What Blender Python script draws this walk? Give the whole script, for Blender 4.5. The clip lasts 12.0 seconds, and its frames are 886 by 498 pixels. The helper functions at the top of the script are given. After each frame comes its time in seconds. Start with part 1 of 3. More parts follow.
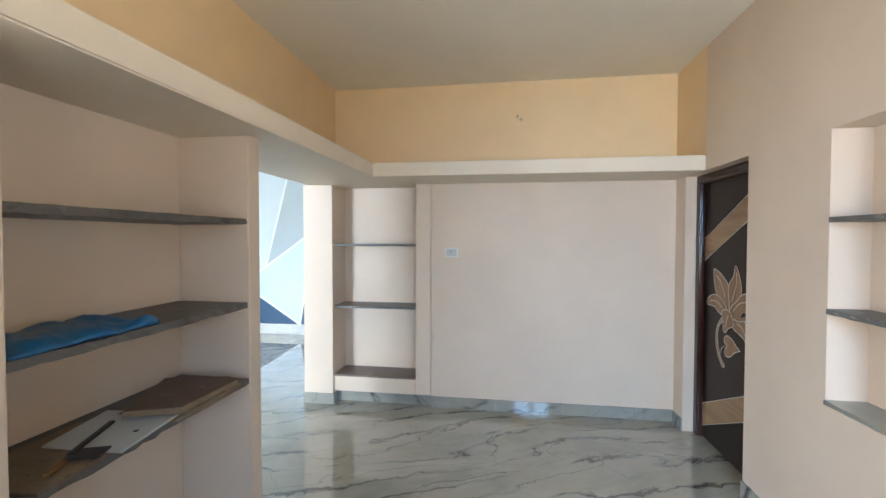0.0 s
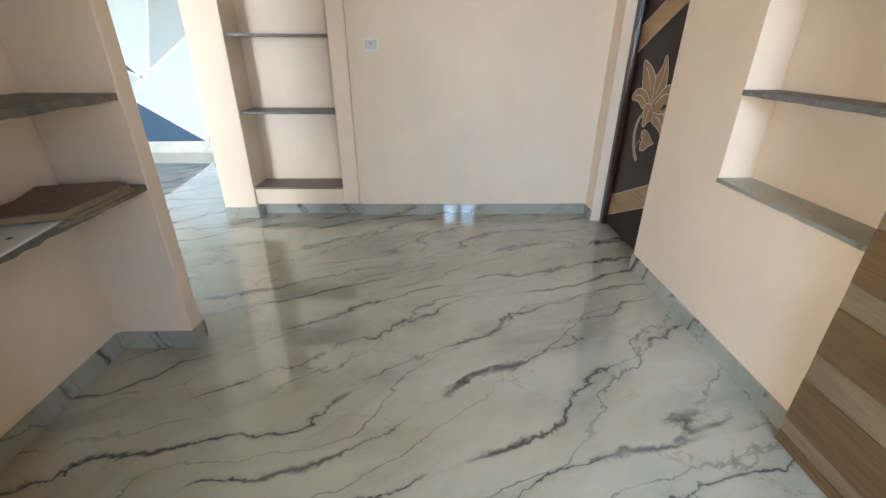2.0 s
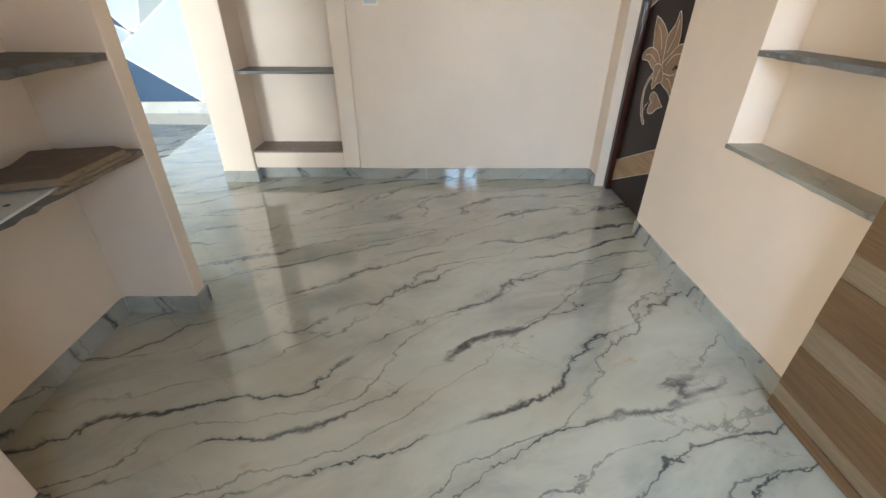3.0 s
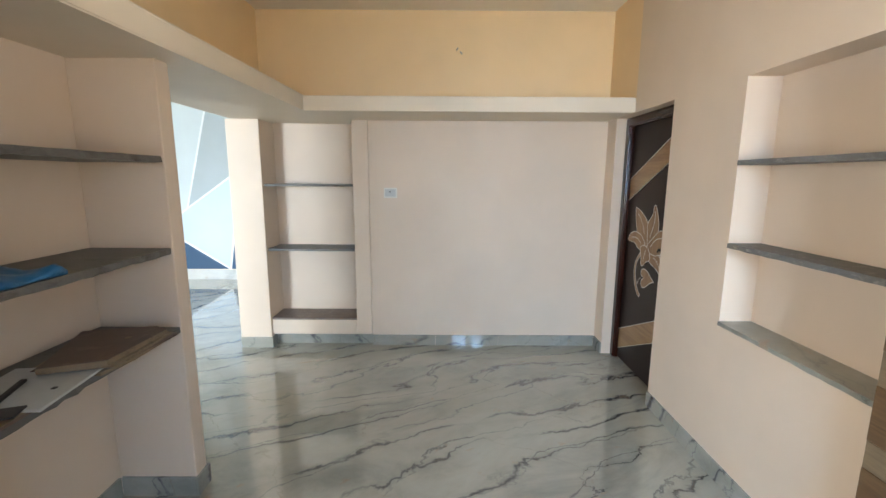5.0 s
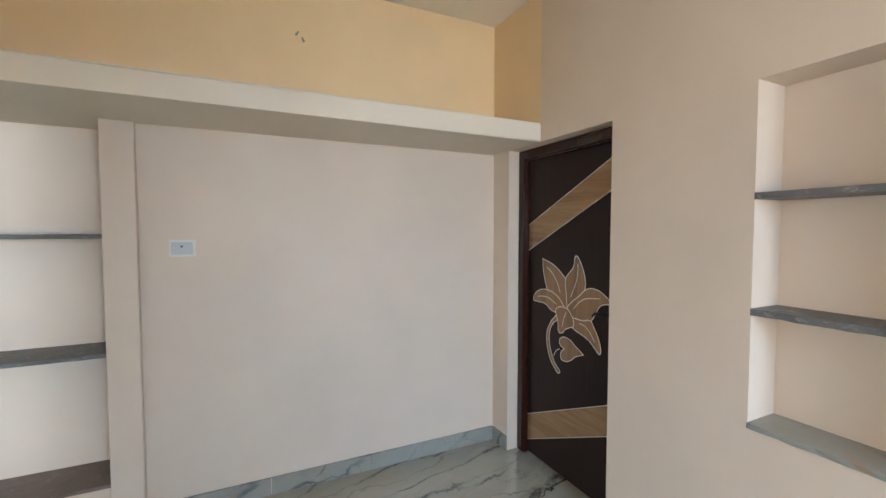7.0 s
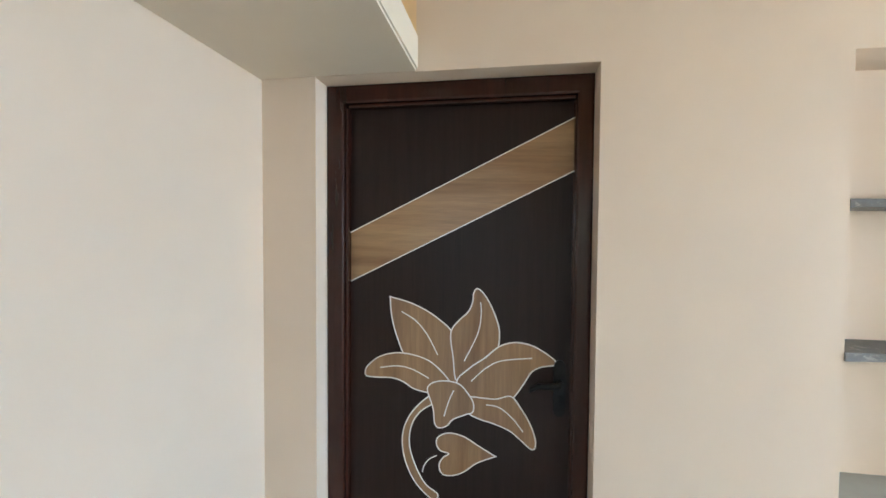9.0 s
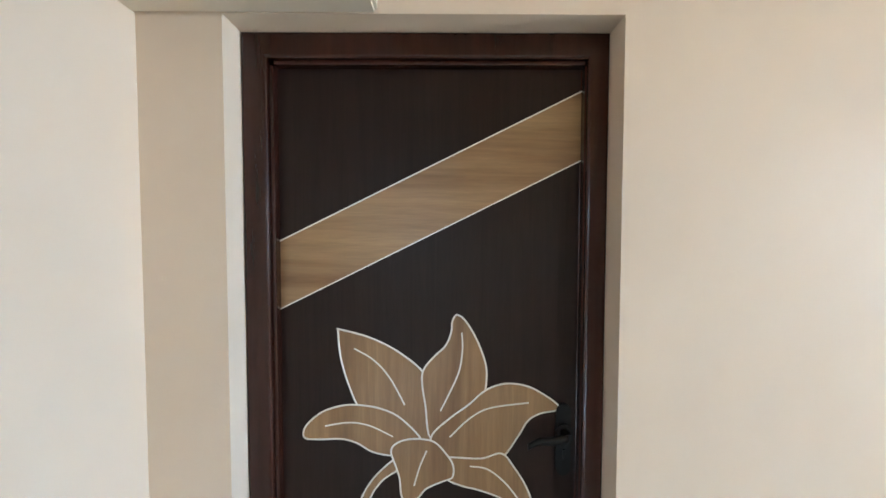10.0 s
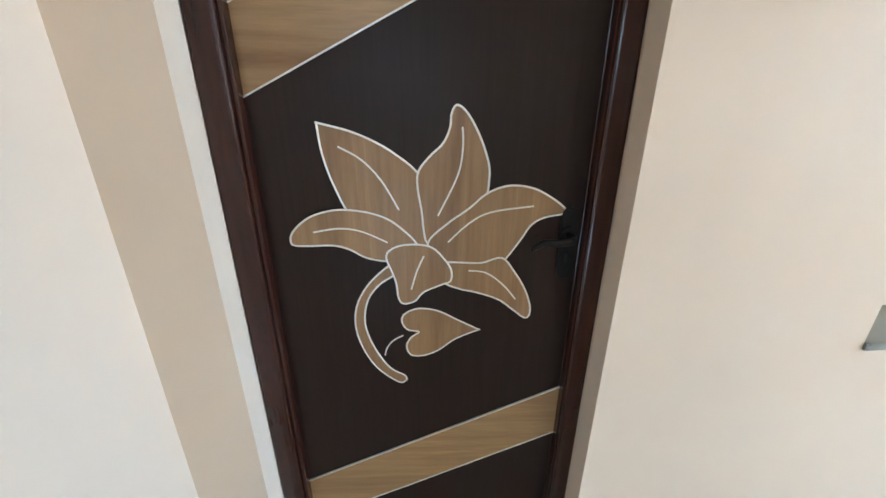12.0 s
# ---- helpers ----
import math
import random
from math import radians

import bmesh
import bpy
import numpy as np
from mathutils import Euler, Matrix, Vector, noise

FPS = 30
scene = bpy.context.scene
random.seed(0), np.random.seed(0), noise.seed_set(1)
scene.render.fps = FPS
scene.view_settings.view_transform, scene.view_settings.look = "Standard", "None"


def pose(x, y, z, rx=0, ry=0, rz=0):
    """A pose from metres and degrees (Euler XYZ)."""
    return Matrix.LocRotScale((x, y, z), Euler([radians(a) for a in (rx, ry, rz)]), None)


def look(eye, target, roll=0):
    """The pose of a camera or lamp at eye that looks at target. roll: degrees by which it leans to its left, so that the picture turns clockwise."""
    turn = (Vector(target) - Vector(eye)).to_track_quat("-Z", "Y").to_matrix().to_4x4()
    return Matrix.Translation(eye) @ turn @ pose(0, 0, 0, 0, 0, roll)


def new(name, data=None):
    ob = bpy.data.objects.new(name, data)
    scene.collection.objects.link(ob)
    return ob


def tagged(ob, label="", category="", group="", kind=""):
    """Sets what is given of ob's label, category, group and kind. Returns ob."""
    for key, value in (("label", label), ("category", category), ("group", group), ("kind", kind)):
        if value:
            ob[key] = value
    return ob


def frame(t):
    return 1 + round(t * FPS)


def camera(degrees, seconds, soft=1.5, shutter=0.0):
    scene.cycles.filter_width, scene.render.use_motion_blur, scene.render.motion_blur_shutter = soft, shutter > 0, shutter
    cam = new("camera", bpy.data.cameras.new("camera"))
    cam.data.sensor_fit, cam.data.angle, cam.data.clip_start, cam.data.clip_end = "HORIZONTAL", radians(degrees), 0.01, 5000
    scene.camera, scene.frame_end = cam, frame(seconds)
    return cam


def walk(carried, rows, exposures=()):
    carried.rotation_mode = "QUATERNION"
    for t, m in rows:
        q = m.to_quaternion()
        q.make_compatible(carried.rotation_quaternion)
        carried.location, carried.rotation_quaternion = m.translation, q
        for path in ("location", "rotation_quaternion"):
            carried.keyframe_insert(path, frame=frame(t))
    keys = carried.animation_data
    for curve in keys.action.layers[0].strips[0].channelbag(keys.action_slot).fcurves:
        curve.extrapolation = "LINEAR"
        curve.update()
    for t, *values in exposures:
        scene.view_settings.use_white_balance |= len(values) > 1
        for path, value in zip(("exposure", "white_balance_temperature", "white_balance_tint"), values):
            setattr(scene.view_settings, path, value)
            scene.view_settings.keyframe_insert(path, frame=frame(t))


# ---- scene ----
cam = camera(92.9, 12.0)
PATH = [
    (0, (0.287, -0.04, 1.579), (0.001, 1.939, 1.528), 0.1),
    (0.5, (0.318, -0.069, 1.558), (0.242, 1.922, 1.39), -0.1),
    (1, (0.314, -0.013, 1.51), (0.323, 1.945, 1.1), 0.0),
    (1.5, (0.312, 0.028, 1.459), (0.345, 1.918, 0.804), 0.1),
    (2, (0.302, 0.054, 1.433), (0.347, 1.857, 0.568), 0.3),
    (2.5, (0.309, 0.068, 1.415), (0.348, 1.795, 0.407), 0.3),
    (2.7, (0.301, 0.074, 1.424), (0.342, 1.784, 0.388), 0.4),
    (4.3, (0.312, 0.014, 1.539), (0.314, 1.911, 0.907), 0.6),
    (4.5, (0.273, 0.0, 1.559), (0.285, 1.924, 1.012), 0.3),
    (5, (0.273, -0.031, 1.584), (0.281, 1.941, 1.251), 0.3),
    (5.5, (0.275, -0.012, 1.579), (0.323, 1.979, 1.396), 0.3),
    (6, (0.212, 0.246, 1.527), (0.4, 2.234, 1.418), 0.3),
    (6.5, (0.087, 0.683, 1.534), (0.57, 2.622, 1.449), 0.2),
    (7, (0.089, 1.217, 1.545), (0.953, 3.018, 1.454), -0.0),
    (7.2, (0.054, 1.435, 1.526), (1.118, 3.126, 1.439), 0.0),
    (8.8, (0.36, 2.888, 1.569), (2.305, 3.351, 1.495), 0.5),
    (9, (0.445, 2.994, 1.573), (2.418, 3.313, 1.506), 0.4),
    (9.5, (0.7, 3.11, 1.594), (2.696, 3.217, 1.528), 0.2),
    (10, (0.799, 3.145, 1.607), (2.797, 3.138, 1.519), 0.1),
    (10.5, (0.85, 3.177, 1.558), (2.841, 3.107, 1.38), 0.2),
    (11, (0.861, 3.174, 1.538), (2.827, 3.116, 1.179), 0.0),
    (11.5, (0.882, 3.173, 1.502), (2.797, 3.112, 0.927), 0.1),
    (12, (0.915, 3.172, 1.463), (2.753, 3.1, 0.676), 0.2),
]
walk(cam, [(t, look(*m)) for t, *m in PATH],
     exposures=[(0.0, -0.48, 6030, 10), (2.5, -0.42, 6700, 10), (5.5, -0.54, 6320, 10), (6.5, -0.66, 6180, 10), (7.2, -0.56, 6160, 10),
                (9.0, -0.07, 6010, 5), (12.0, 0.12, 5920, 6)])

# ---- world and light ----
world = bpy.data.worlds.new("world")
scene.world = world
world.use_nodes = True
wn = world.node_tree
sky = wn.nodes.new("ShaderNodeTexSky")
sky.sky_type = "NISHITA"
sky.sun_disc = False
sky.sun_elevation = radians(48)
sky.sun_rotation = radians(150)
wn.links.new(sky.outputs["Color"], wn.nodes["Background"].inputs["Color"])
wn.nodes["Background"].inputs["Strength"].default_value = 0.1


def daylight(name, eye, target, wide, high, watts, colour, spread=180):
    """One opening's daylight from an area lamp; some openings are assumed."""
    lamp = bpy.data.lights.new(name, "AREA")
    lamp.shape, lamp.size, lamp.size_y = "RECTANGLE", wide, high
    lamp.energy, lamp.color = watts, colour
    lamp.spread = radians(spread)           # beam narrowed to keep lamp light off the recess and mural
    ob = new(name, lamp)
    ob.matrix_world = look(eye, target)
    return ob


SKY = (0.44, 0.69, 1.0)
GROUND = (1.0, 0.885, 0.66)               # sunlit ground outside
daylight("window_skylight", (0.90, -1.88, 1.84), (1.30, 0.6, 0.50), 0.80, 1.15, 105, SKY, 94)
daylight("window_ground_light", (0.90, -1.80, 1.20), (1.10, 0.6, 2.3), 0.78, 0.4, 40, GROUND, 96)
# added fill for the east wall; the west window is assumed
daylight("west_fill_light", (-1.66, -0.5, 1.6), (0.6, 0.25, 1.4), 1.5, 1.1, 43, (1.0, 0.97, 0.89), 130)
daylight("doorway_daylight", (2.05, -0.02, 1.66), (-0.9, 1.2, 3.1), 0.8, 0.7, 10, (1.0, 0.95, 0.86), 80)
daylight("hall_skylight", (-3.15, -3.28, 1.75), (-2.3, 3.7, 0.7), 1.6, 0.95, 370, (0.56, 0.77, 1.0), 125)
daylight("hall_ground_light", (-3.15, -3.28, 0.95), (-2.3, 3.7, 2.0), 1.6, 0.6, 120, GROUND, 125)
# extra lamp that lifts the hall floor, through an invented side window
daylight("hall_side_fill", (-5.70, 4.2, 1.70), (-3.2, 4.9, -0.2), 1.6, 1.3, 85, (0.66, 0.82, 1.0), 90)

# ---- plan ----
XR, YF, ZC = 1.742, 3.815, 2.98          # right wall, far wall, ceiling
ZL, ZT = 2.08, 2.19                      # underside and top of the loft slab
XL, XB = -0.95, -1.33                    # cupboard front and back
YS = -1.5                                # wall behind
HX0, HY0, HY1 = -5.5, -3.0, 6.42         # hall


# ---- materials ----
def nodes_of(name):
    m = bpy.data.materials.new(name)
    m.use_nodes = True
    t = m.node_tree
    return m, t, t.nodes["Principled BSDF"]


def add(t, kind, **values):
    n = t.nodes.new(kind)
    for key, value in values.items():
        n.inputs[key].default_value = value
    return n


def ramp(t, source, stops):
    n = t.nodes.new("ShaderNodeValToRGB")
    while len(n.color_ramp.elements) < len(stops):
        n.color_ramp.elements.new(0.5)
    for e, (at, c) in zip(n.color_ramp.elements, stops):
        e.position = at
        e.color = (*c, 1) if len(c) == 3 else c
    t.links.new(source, n.inputs["Fac"])
    return n.outputs["Color"]


def coords(t, scale=(1, 1, 1), turn=0.0):
    c = t.nodes.new("ShaderNodeTexCoord")
    mp = t.nodes.new("ShaderNodeMapping")
    mp.inputs["Scale"].default_value = scale
    r = t.nodes.new("ShaderNodeMapping")
    r.inputs["Rotation"].default_value = (0, 0, turn)
    t.links.new(c.outputs["Object"], r.inputs["Vector"])
    t.links.new(r.outputs["Vector"], mp.inputs["Vector"])
    return mp.outputs["Vector"]


def noise_of(t, vector, scale, detail=4.0, rough=0.55, distortion=0.0):
    n = add(t, "ShaderNodeTexNoise", Scale=scale, Detail=detail, Roughness=rough, Distortion=distortion)
    t.links.new(vector, n.inputs["Vector"])
    return n.outputs["Fac"]


def mixed(t, fac, a, b, kind="MIX"):
    n = t.nodes.new("ShaderNodeMix")
    n.data_type, n.blend_type = "RGBA", kind
    for socket, v in ((n.inputs[0], fac), (n.inputs[6], a), (n.inputs[7], b)):
        if isinstance(v, (int, float)):
            socket.default_value = v
        elif isinstance(v, tuple):
            socket.default_value = (*v, 1)
        else:
            t.links.new(v, socket)
    return n.outputs[2]


def bumped(t, bsdf, height, strength, distance):
    b = add(t, "ShaderNodeBump", Strength=strength, Distance=distance)
    t.links.new(height, b.inputs["Height"])
    t.links.new(b.outputs["Normal"], bsdf.inputs["Normal"])


def paint(name, colour, rough=0.55, vary=0.05, relief=0.12):
    """Emulsion on plaster: faint roller stipple, slow trowel waves, slight patchiness."""
    m, t, b = nodes_of(name)
    v = coords(t)
    big = noise_of(t, v, 1.7, 3)
    dark = tuple(c * (1 - vary) for c in colour)
    light = tuple(min(0.95, c * (1 + vary * 0.7)) for c in colour)
    t.links.new(ramp(t, big, ((0.3, dark), (0.7, light))), b.inputs["Base Color"])
    fine = noise_of(t, v, 140, 3)
    slow = noise_of(t, v, 7, 2)
    h = add(t, "ShaderNodeMath")
    h.operation = "MULTIPLY_ADD"
    t.links.new(slow, h.inputs[0])
    h.inputs[1].default_value = 5.0
    t.links.new(fine, h.inputs[2])
    bumped(t, b, h.outputs[0], relief, 0.002)
    b.inputs["Roughness"].default_value = rough
    return m


def calc(t, kind, a, b=None, c=None):
    n = t.nodes.new("ShaderNodeMath")
    n.operation = kind
    for socket, v in zip(n.inputs, (a, b, c)):
        if v is None:
            continue
        if isinstance(v, (int, float)):
            socket.default_value = v
        else:
            t.links.new(v, socket)
    return n.outputs[0]


def vein_lines(t, turn, per_metre, sway, wobble, shift, slack):
    """Distance to the nearest of many wandering, roughly parallel lines, 0 on the line."""
    v = coords(t, (1, 1, 1), turn)
    sep = t.nodes.new("ShaderNodeSeparateXYZ")
    t.links.new(v, sep.inputs[0])
    across = calc(t, "ADD", sep.outputs["Y"], calc(t, "MULTIPLY", sep.outputs["Z"], 0.45))
    slow = noise_of(t, coords(t, (0.55, 1.1, 1), turn + slack), 0.9, 2, 0.5, 0.4)
    mid = noise_of(t, coords(t, (0.8, 1.2, 1.2), turn), 3.6, 5, 0.62, 0.5)
    value = calc(t, "MULTIPLY_ADD", across, per_metre, shift)
    value = calc(t, "MULTIPLY_ADD", slow, sway, value)
    value = calc(t, "MULTIPLY_ADD", mid, wobble, value)
    crinkle = noise_of(t, coords(t, (1, 1.3, 1.3), turn), 17, 4, 0.65)
    value = calc(t, "MULTIPLY_ADD", crinkle, 0.07, value)
    return calc(t, "ABSOLUTE", calc(t, "SUBTRACT", calc(t, "FRACT", value), 0.5))


def marble(name, base, vein, rough=0.04, turn=radians(-24), dense=1.0, coat=0.42, bold=1.0):
    """Polished stone-look tile: clouded pale body, long dark wandering veins, a few rusty spots."""
    m, t, b = nodes_of(name)
    k, w = (0, 0, 0), (1, 1, 1)
    body = noise_of(t, coords(t, (0.7, 1.3, 1), turn), 2.0, 8, 0.66, 0.5)
    cloud = ramp(t, body, ((0.28, tuple(c * 0.66 for c in base)), (0.5, base), (0.72, tuple(c * 1.2 for c in base))))
    warm = ramp(t, noise_of(t, coords(t, (0.8, 1.1, 1), turn), 0.9, 4, 0.6), ((0.42, k), (0.66, (0.55,) * 3)))
    cloud = mixed(t, warm, cloud, tuple(c * f for c, f in zip(base, (0.90, 0.82, 0.70))))
    gate = noise_of(t, coords(t, (0.6, 1.2, 1), turn), 2.1, 4, 0.6)
    d1 = vein_lines(t, turn, 3.6 * dense, 4.4, 0.95, 0.47, 0.1)
    d2 = vein_lines(t, turn - 0.12, 3.0 * dense, 5.0, 0.85, 0.63, 0.3)
    d3 = vein_lines(t, turn + 0.9, 1.9 * dense, 3.6, 0.75, 0.1, 0.6)
    width = ramp(t, gate, ((0.33, (0.010 * bold,) * 3), (0.50, (0.038 * bold,) * 3), (0.66, (0.13 * bold,) * 3)))
    ratio = calc(t, "DIVIDE", d1, width)
    l1 = ramp(t, ratio, ((0.40, w), (1.0, k)))
    core = ramp(t, ratio, ((0.10, (0.85,) * 3), (0.45, k)))
    fade = ramp(t, noise_of(t, coords(t, (0.7, 1.5, 1), turn + 0.2), 1.9, 3, 0.55), ((0.41, (0.06,) * 3), (0.53, (0.95,) * 3)))
    halo = ramp(t, d1, ((0.0, (0.6,) * 3), (0.14, k)))
    l2 = ramp(t, d2, ((0.006, (0.8,) * 3), (0.026, k)))
    g2 = ramp(t, gate, ((0.42, w), (0.60, (0.15,) * 3)))
    l3 = ramp(t, d3, ((0.003, (0.55,) * 3), (0.015, k)))
    g3 = ramp(t, noise_of(t, coords(t), 1.4, 2), ((0.42, k), (0.58, w)))
    rust = ramp(t, noise_of(t, coords(t, (1, 1.8, 1), turn), 4.2, 5, 0.6, 0.5), ((0.65, k), (0.73, (0.7,) * 3)))
    col = mixed(t, mixed(t, 1.0, halo, fade, "MULTIPLY"), cloud, tuple(c * 0.62 for c in base))
    col = mixed(t, mixed(t, 1.0, l3, g3, "MULTIPLY"), col, (0.21, 0.165, 0.12))
    col = mixed(t, rust, col, (0.33, 0.21, 0.12))
    col = mixed(t, mixed(t, 1.0, l2, g2, "MULTIPLY"), col, tuple(c * 2.2 for c in vein))
    col = mixed(t, mixed(t, 1.0, l1, fade, "MULTIPLY"), col, tuple(c * 2.4 for c in vein))
    col = mixed(t, mixed(t, 1.0, core, fade, "MULTIPLY"), col, vein)
    t.links.new(col, b.inputs["Base Color"])
    t.links.new(ramp(t, noise_of(t, coords(t), 9, 4), ((0.3, (rough,) * 3), (0.8, (rough * 2,) * 3))), b.inputs["Roughness"])
    b.inputs["Specular IOR Level"].default_value = 0.8
    b.inputs["Coat Weight"].default_value, b.inputs["Coat IOR"].default_value, b.inputs["Coat Roughness"].default_value = coat, 1.7, rough
    bumped(t, b, noise_of(t, coords(t), 3.0, 2), 0.015, 0.01)
    return m


def grain(name, dark, light, rough, stretch, fine=1.0, coat=0.0, spec=0.5):
    """Wood or wood print: stretch gives the scale along each axis, low along the grain."""
    m, t, b = nodes_of(name)
    v = coords(t, stretch)
    a = noise_of(t, v, 1.0 * fine, 6, 0.6, 1.2)
    f = noise_of(t, coords(t, tuple(s * 5 for s in stretch)), 1.3 * fine, 5, 0.7)
    c1 = ramp(t, a, ((0.3, dark), (0.5, tuple((x + y) / 2 for x, y in zip(dark, light))), (0.72, light)))
    c2 = ramp(t, f, ((0.3, (0.72, 0.72, 0.72)), (0.65, (1, 1, 1))))
    t.links.new(mixed(t, 0.8, c1, c2, "MULTIPLY"), b.inputs["Base Color"])
    b.inputs["Roughness"].default_value = rough
    b.inputs["Specular IOR Level"].default_value = spec
    b.inputs["Coat Weight"].default_value = coat
    b.inputs["Coat Roughness"].default_value = 0.12
    bumped(t, b, f, 0.08, 0.001)
    return m


def plain(name, colour, rough=0.5, metal=0.0, vary=0.12):
    m, t, b = nodes_of(name)
    n = noise_of(t, coords(t), 22, 5)
    t.links.new(ramp(t, n, ((0.3, tuple(c * (1 - vary) for c in colour)), (0.7, colour))), b.inputs["Base Color"])
    b.inputs["Roughness"].default_value, b.inputs["Metallic"].default_value = rough, metal
    bumped(t, b, noise_of(t, coords(t), 90, 3), 0.05, 0.001)
    return m


def shelf_stone(name, top, chip, size=28):
    """Dark natural slab with a chipped, pale, dusty edge."""
    m, t, b = nodes_of(name)
    n = noise_of(t, coords(t), 7, 6, 0.65)
    s = noise_of(t, coords(t, (1, 1, 2.5)), size, 5, 0.7, 0.6)
    c = ramp(t, n, ((0.3, tuple(x * 0.7 for x in top)), (0.7, top)))
    t.links.new(mixed(t, ramp(t, s, ((0.55, (0, 0, 0)), (0.68, (0.8, 0.8, 0.8)))), c, chip), b.inputs["Base Color"])
    b.inputs["Roughness"].default_value = 0.5
    bumped(t, b, s, 0.35, 0.002)
    return m


M_PEACH = paint("peach_emulsion", (0.668, 0.54, 0.424))
M_LOFT = paint("tan_emulsion", (0.79, 0.585, 0.34))
M_LIP = paint("cream_emulsion", (0.71, 0.62, 0.50))
M_CEIL = paint("ceiling_white", (0.76, 0.715, 0.635), vary=0.03)
M_FLOOR = marble("floor_marble", (0.325, 0.303, 0.248), (0.043, 0.040, 0.036), rough=0.022, coat=0.6)
M_SKIRT = marble("skirting_marble", (0.31, 0.31, 0.28), (0.05, 0.05, 0.055), 0.03, radians(-24), 1.3, 0.5, 1.9)
M_SKIRT_DARK = marble("hall_skirting_marble", (0.60, 0.59, 0.56), (0.28, 0.28, 0.27), 0.1)
M_SILL = marble("grey_green_sill", (0.27, 0.275, 0.24), (0.08, 0.085, 0.075), 0.28, radians(-70))
M_SHELF = shelf_stone("dark_slab", (0.15, 0.145, 0.14), (0.33, 0.31, 0.28))
M_SHELF_ROUGH = shelf_stone("rough_dark_slab", (0.115, 0.105, 0.095), (0.030, 0.024, 0.020), 11)
M_SHELF_BROWN = shelf_stone("brown_slab", (0.20, 0.145, 0.12), (0.26, 0.2, 0.17))
M_FRAME = grain("frame_polish", (0.024, 0.0065, 0.004), (0.044, 0.0125, 0.0075), 0.24, (9, 9, 0.9), 1.0, 0.25, spec=0.25)
M_WENGE = grain("wenge_laminate", (0.0175, 0.0088, 0.0068), (0.024, 0.0128, 0.0098), 0.36, (30, 45, 1.6), spec=0.18)
M_BAND = grain("walnut_laminate", (0.205, 0.105, 0.042), (0.385, 0.238, 0.110), 0.34, (4, 0.9, 12))
M_PETAL = grain("petal_laminate", (0.19, 0.098, 0.042), (0.345, 0.208, 0.098), 0.36, (8, 15, 1.0))
M_SILVER = plain("silver_inlay", (0.74, 0.72, 0.68), 0.4, 0.55, 0.05)
M_BLACK = plain("black_iron", (0.006, 0.0055, 0.005), 0.5, 0.0)
M_BLACK.node_tree.nodes["Principled BSDF"].inputs["Specular IOR Level"].default_value = 0.2
M_LEAF_DARK = grain("dark_plank", (0.092, 0.046, 0.018), (0.165, 0.092, 0.040), 0.4, (6, 1.6, 22))
M_LEAF_LIGHT = grain("light_plank", (0.15, 0.102, 0.058), (0.22, 0.158, 0.095), 0.42, (6, 1.6, 20))
M_WHITE = plain("white_plastic", (0.78, 0.78, 0.76), 0.35, 0, 0.03)
M_PLATE = plain("switch_grey", (0.70, 0.68, 0.62), 0.4, 0, 0.06)
M_GREYP = plain("grey_plastic", (0.36, 0.34, 0.31), 0.4)
M_ROCKER = plain("rocker_grey", (0.52, 0.53, 0.52), 0.35, 0, 0.05)
M_DARKP = plain("dark_plastic", (0.06, 0.06, 0.065), 0.4)
M_WINFRAME = plain("window_paint", (0.5, 0.48, 0.44), 0.4)


def glass():
    m, t, b = nodes_of("clear_glass")
    b.inputs["Base Color"].default_value = (1, 1, 1, 1)
    b.inputs["Transmission Weight"].default_value = 1.0
    b.inputs["Roughness"].default_value = 0.0
    b.inputs["IOR"].default_value = 1.45
    return m


M_GLASS = glass()


# ---- mesh helpers ----
from mathutils.geometry import tessellate_polygon


def block(bm, x0, x1, y0, y1, z0, z1):
    r = bmesh.ops.create_cube(bm, size=1.0)
    bmesh.ops.scale(bm, vec=(x1 - x0, y1 - y0, z1 - z0), verts=r["verts"])
    bmesh.ops.translate(bm, vec=((x0 + x1) / 2, (y0 + y1) / 2, (z0 + z1) / 2), verts=r["verts"])
    return r["verts"]


def blocks(*sizes, bevel=0.0, segments=2):
    bm = bmesh.new()
    for s in sizes:
        block(bm, *s)
    if bevel:
        bmesh.ops.bevel(bm, geom=bm.edges[:], offset=bevel, segments=segments, affect="EDGES", profile=0.6)
    return bm


def mesh_of(name, bm, material, smooth=False):
    me = bpy.data.meshes.new(name)
    bmesh.ops.recalc_face_normals(bm, faces=bm.faces[:])
    bm.to_mesh(me)
    bm.free()
    me.materials.append(material)
    if smooth:
        for p in me.polygons:
            p.use_smooth = True
    return me


def structure(name, bm, material, label, category, smooth=False):
    return tagged(new(name, mesh_of(name, bm, material, smooth)), label, category, kind="structure")


def thing(name, base, label, category, group="", kind=""):
    ob = new(name)
    ob.location = base
    ob.empty_display_size = 0.1
    return tagged(ob, label, category, group, kind)


def part(name, bm, material, parent, label="", smooth=False):
    ob = new(name, mesh_of(name, bm, material, smooth))
    ob.parent = parent
    if parent.type == "EMPTY":
        ob.matrix_parent_inverse = Matrix.Translation(parent.location).inverted()
    if label:
        ob["label"] = label
    return ob


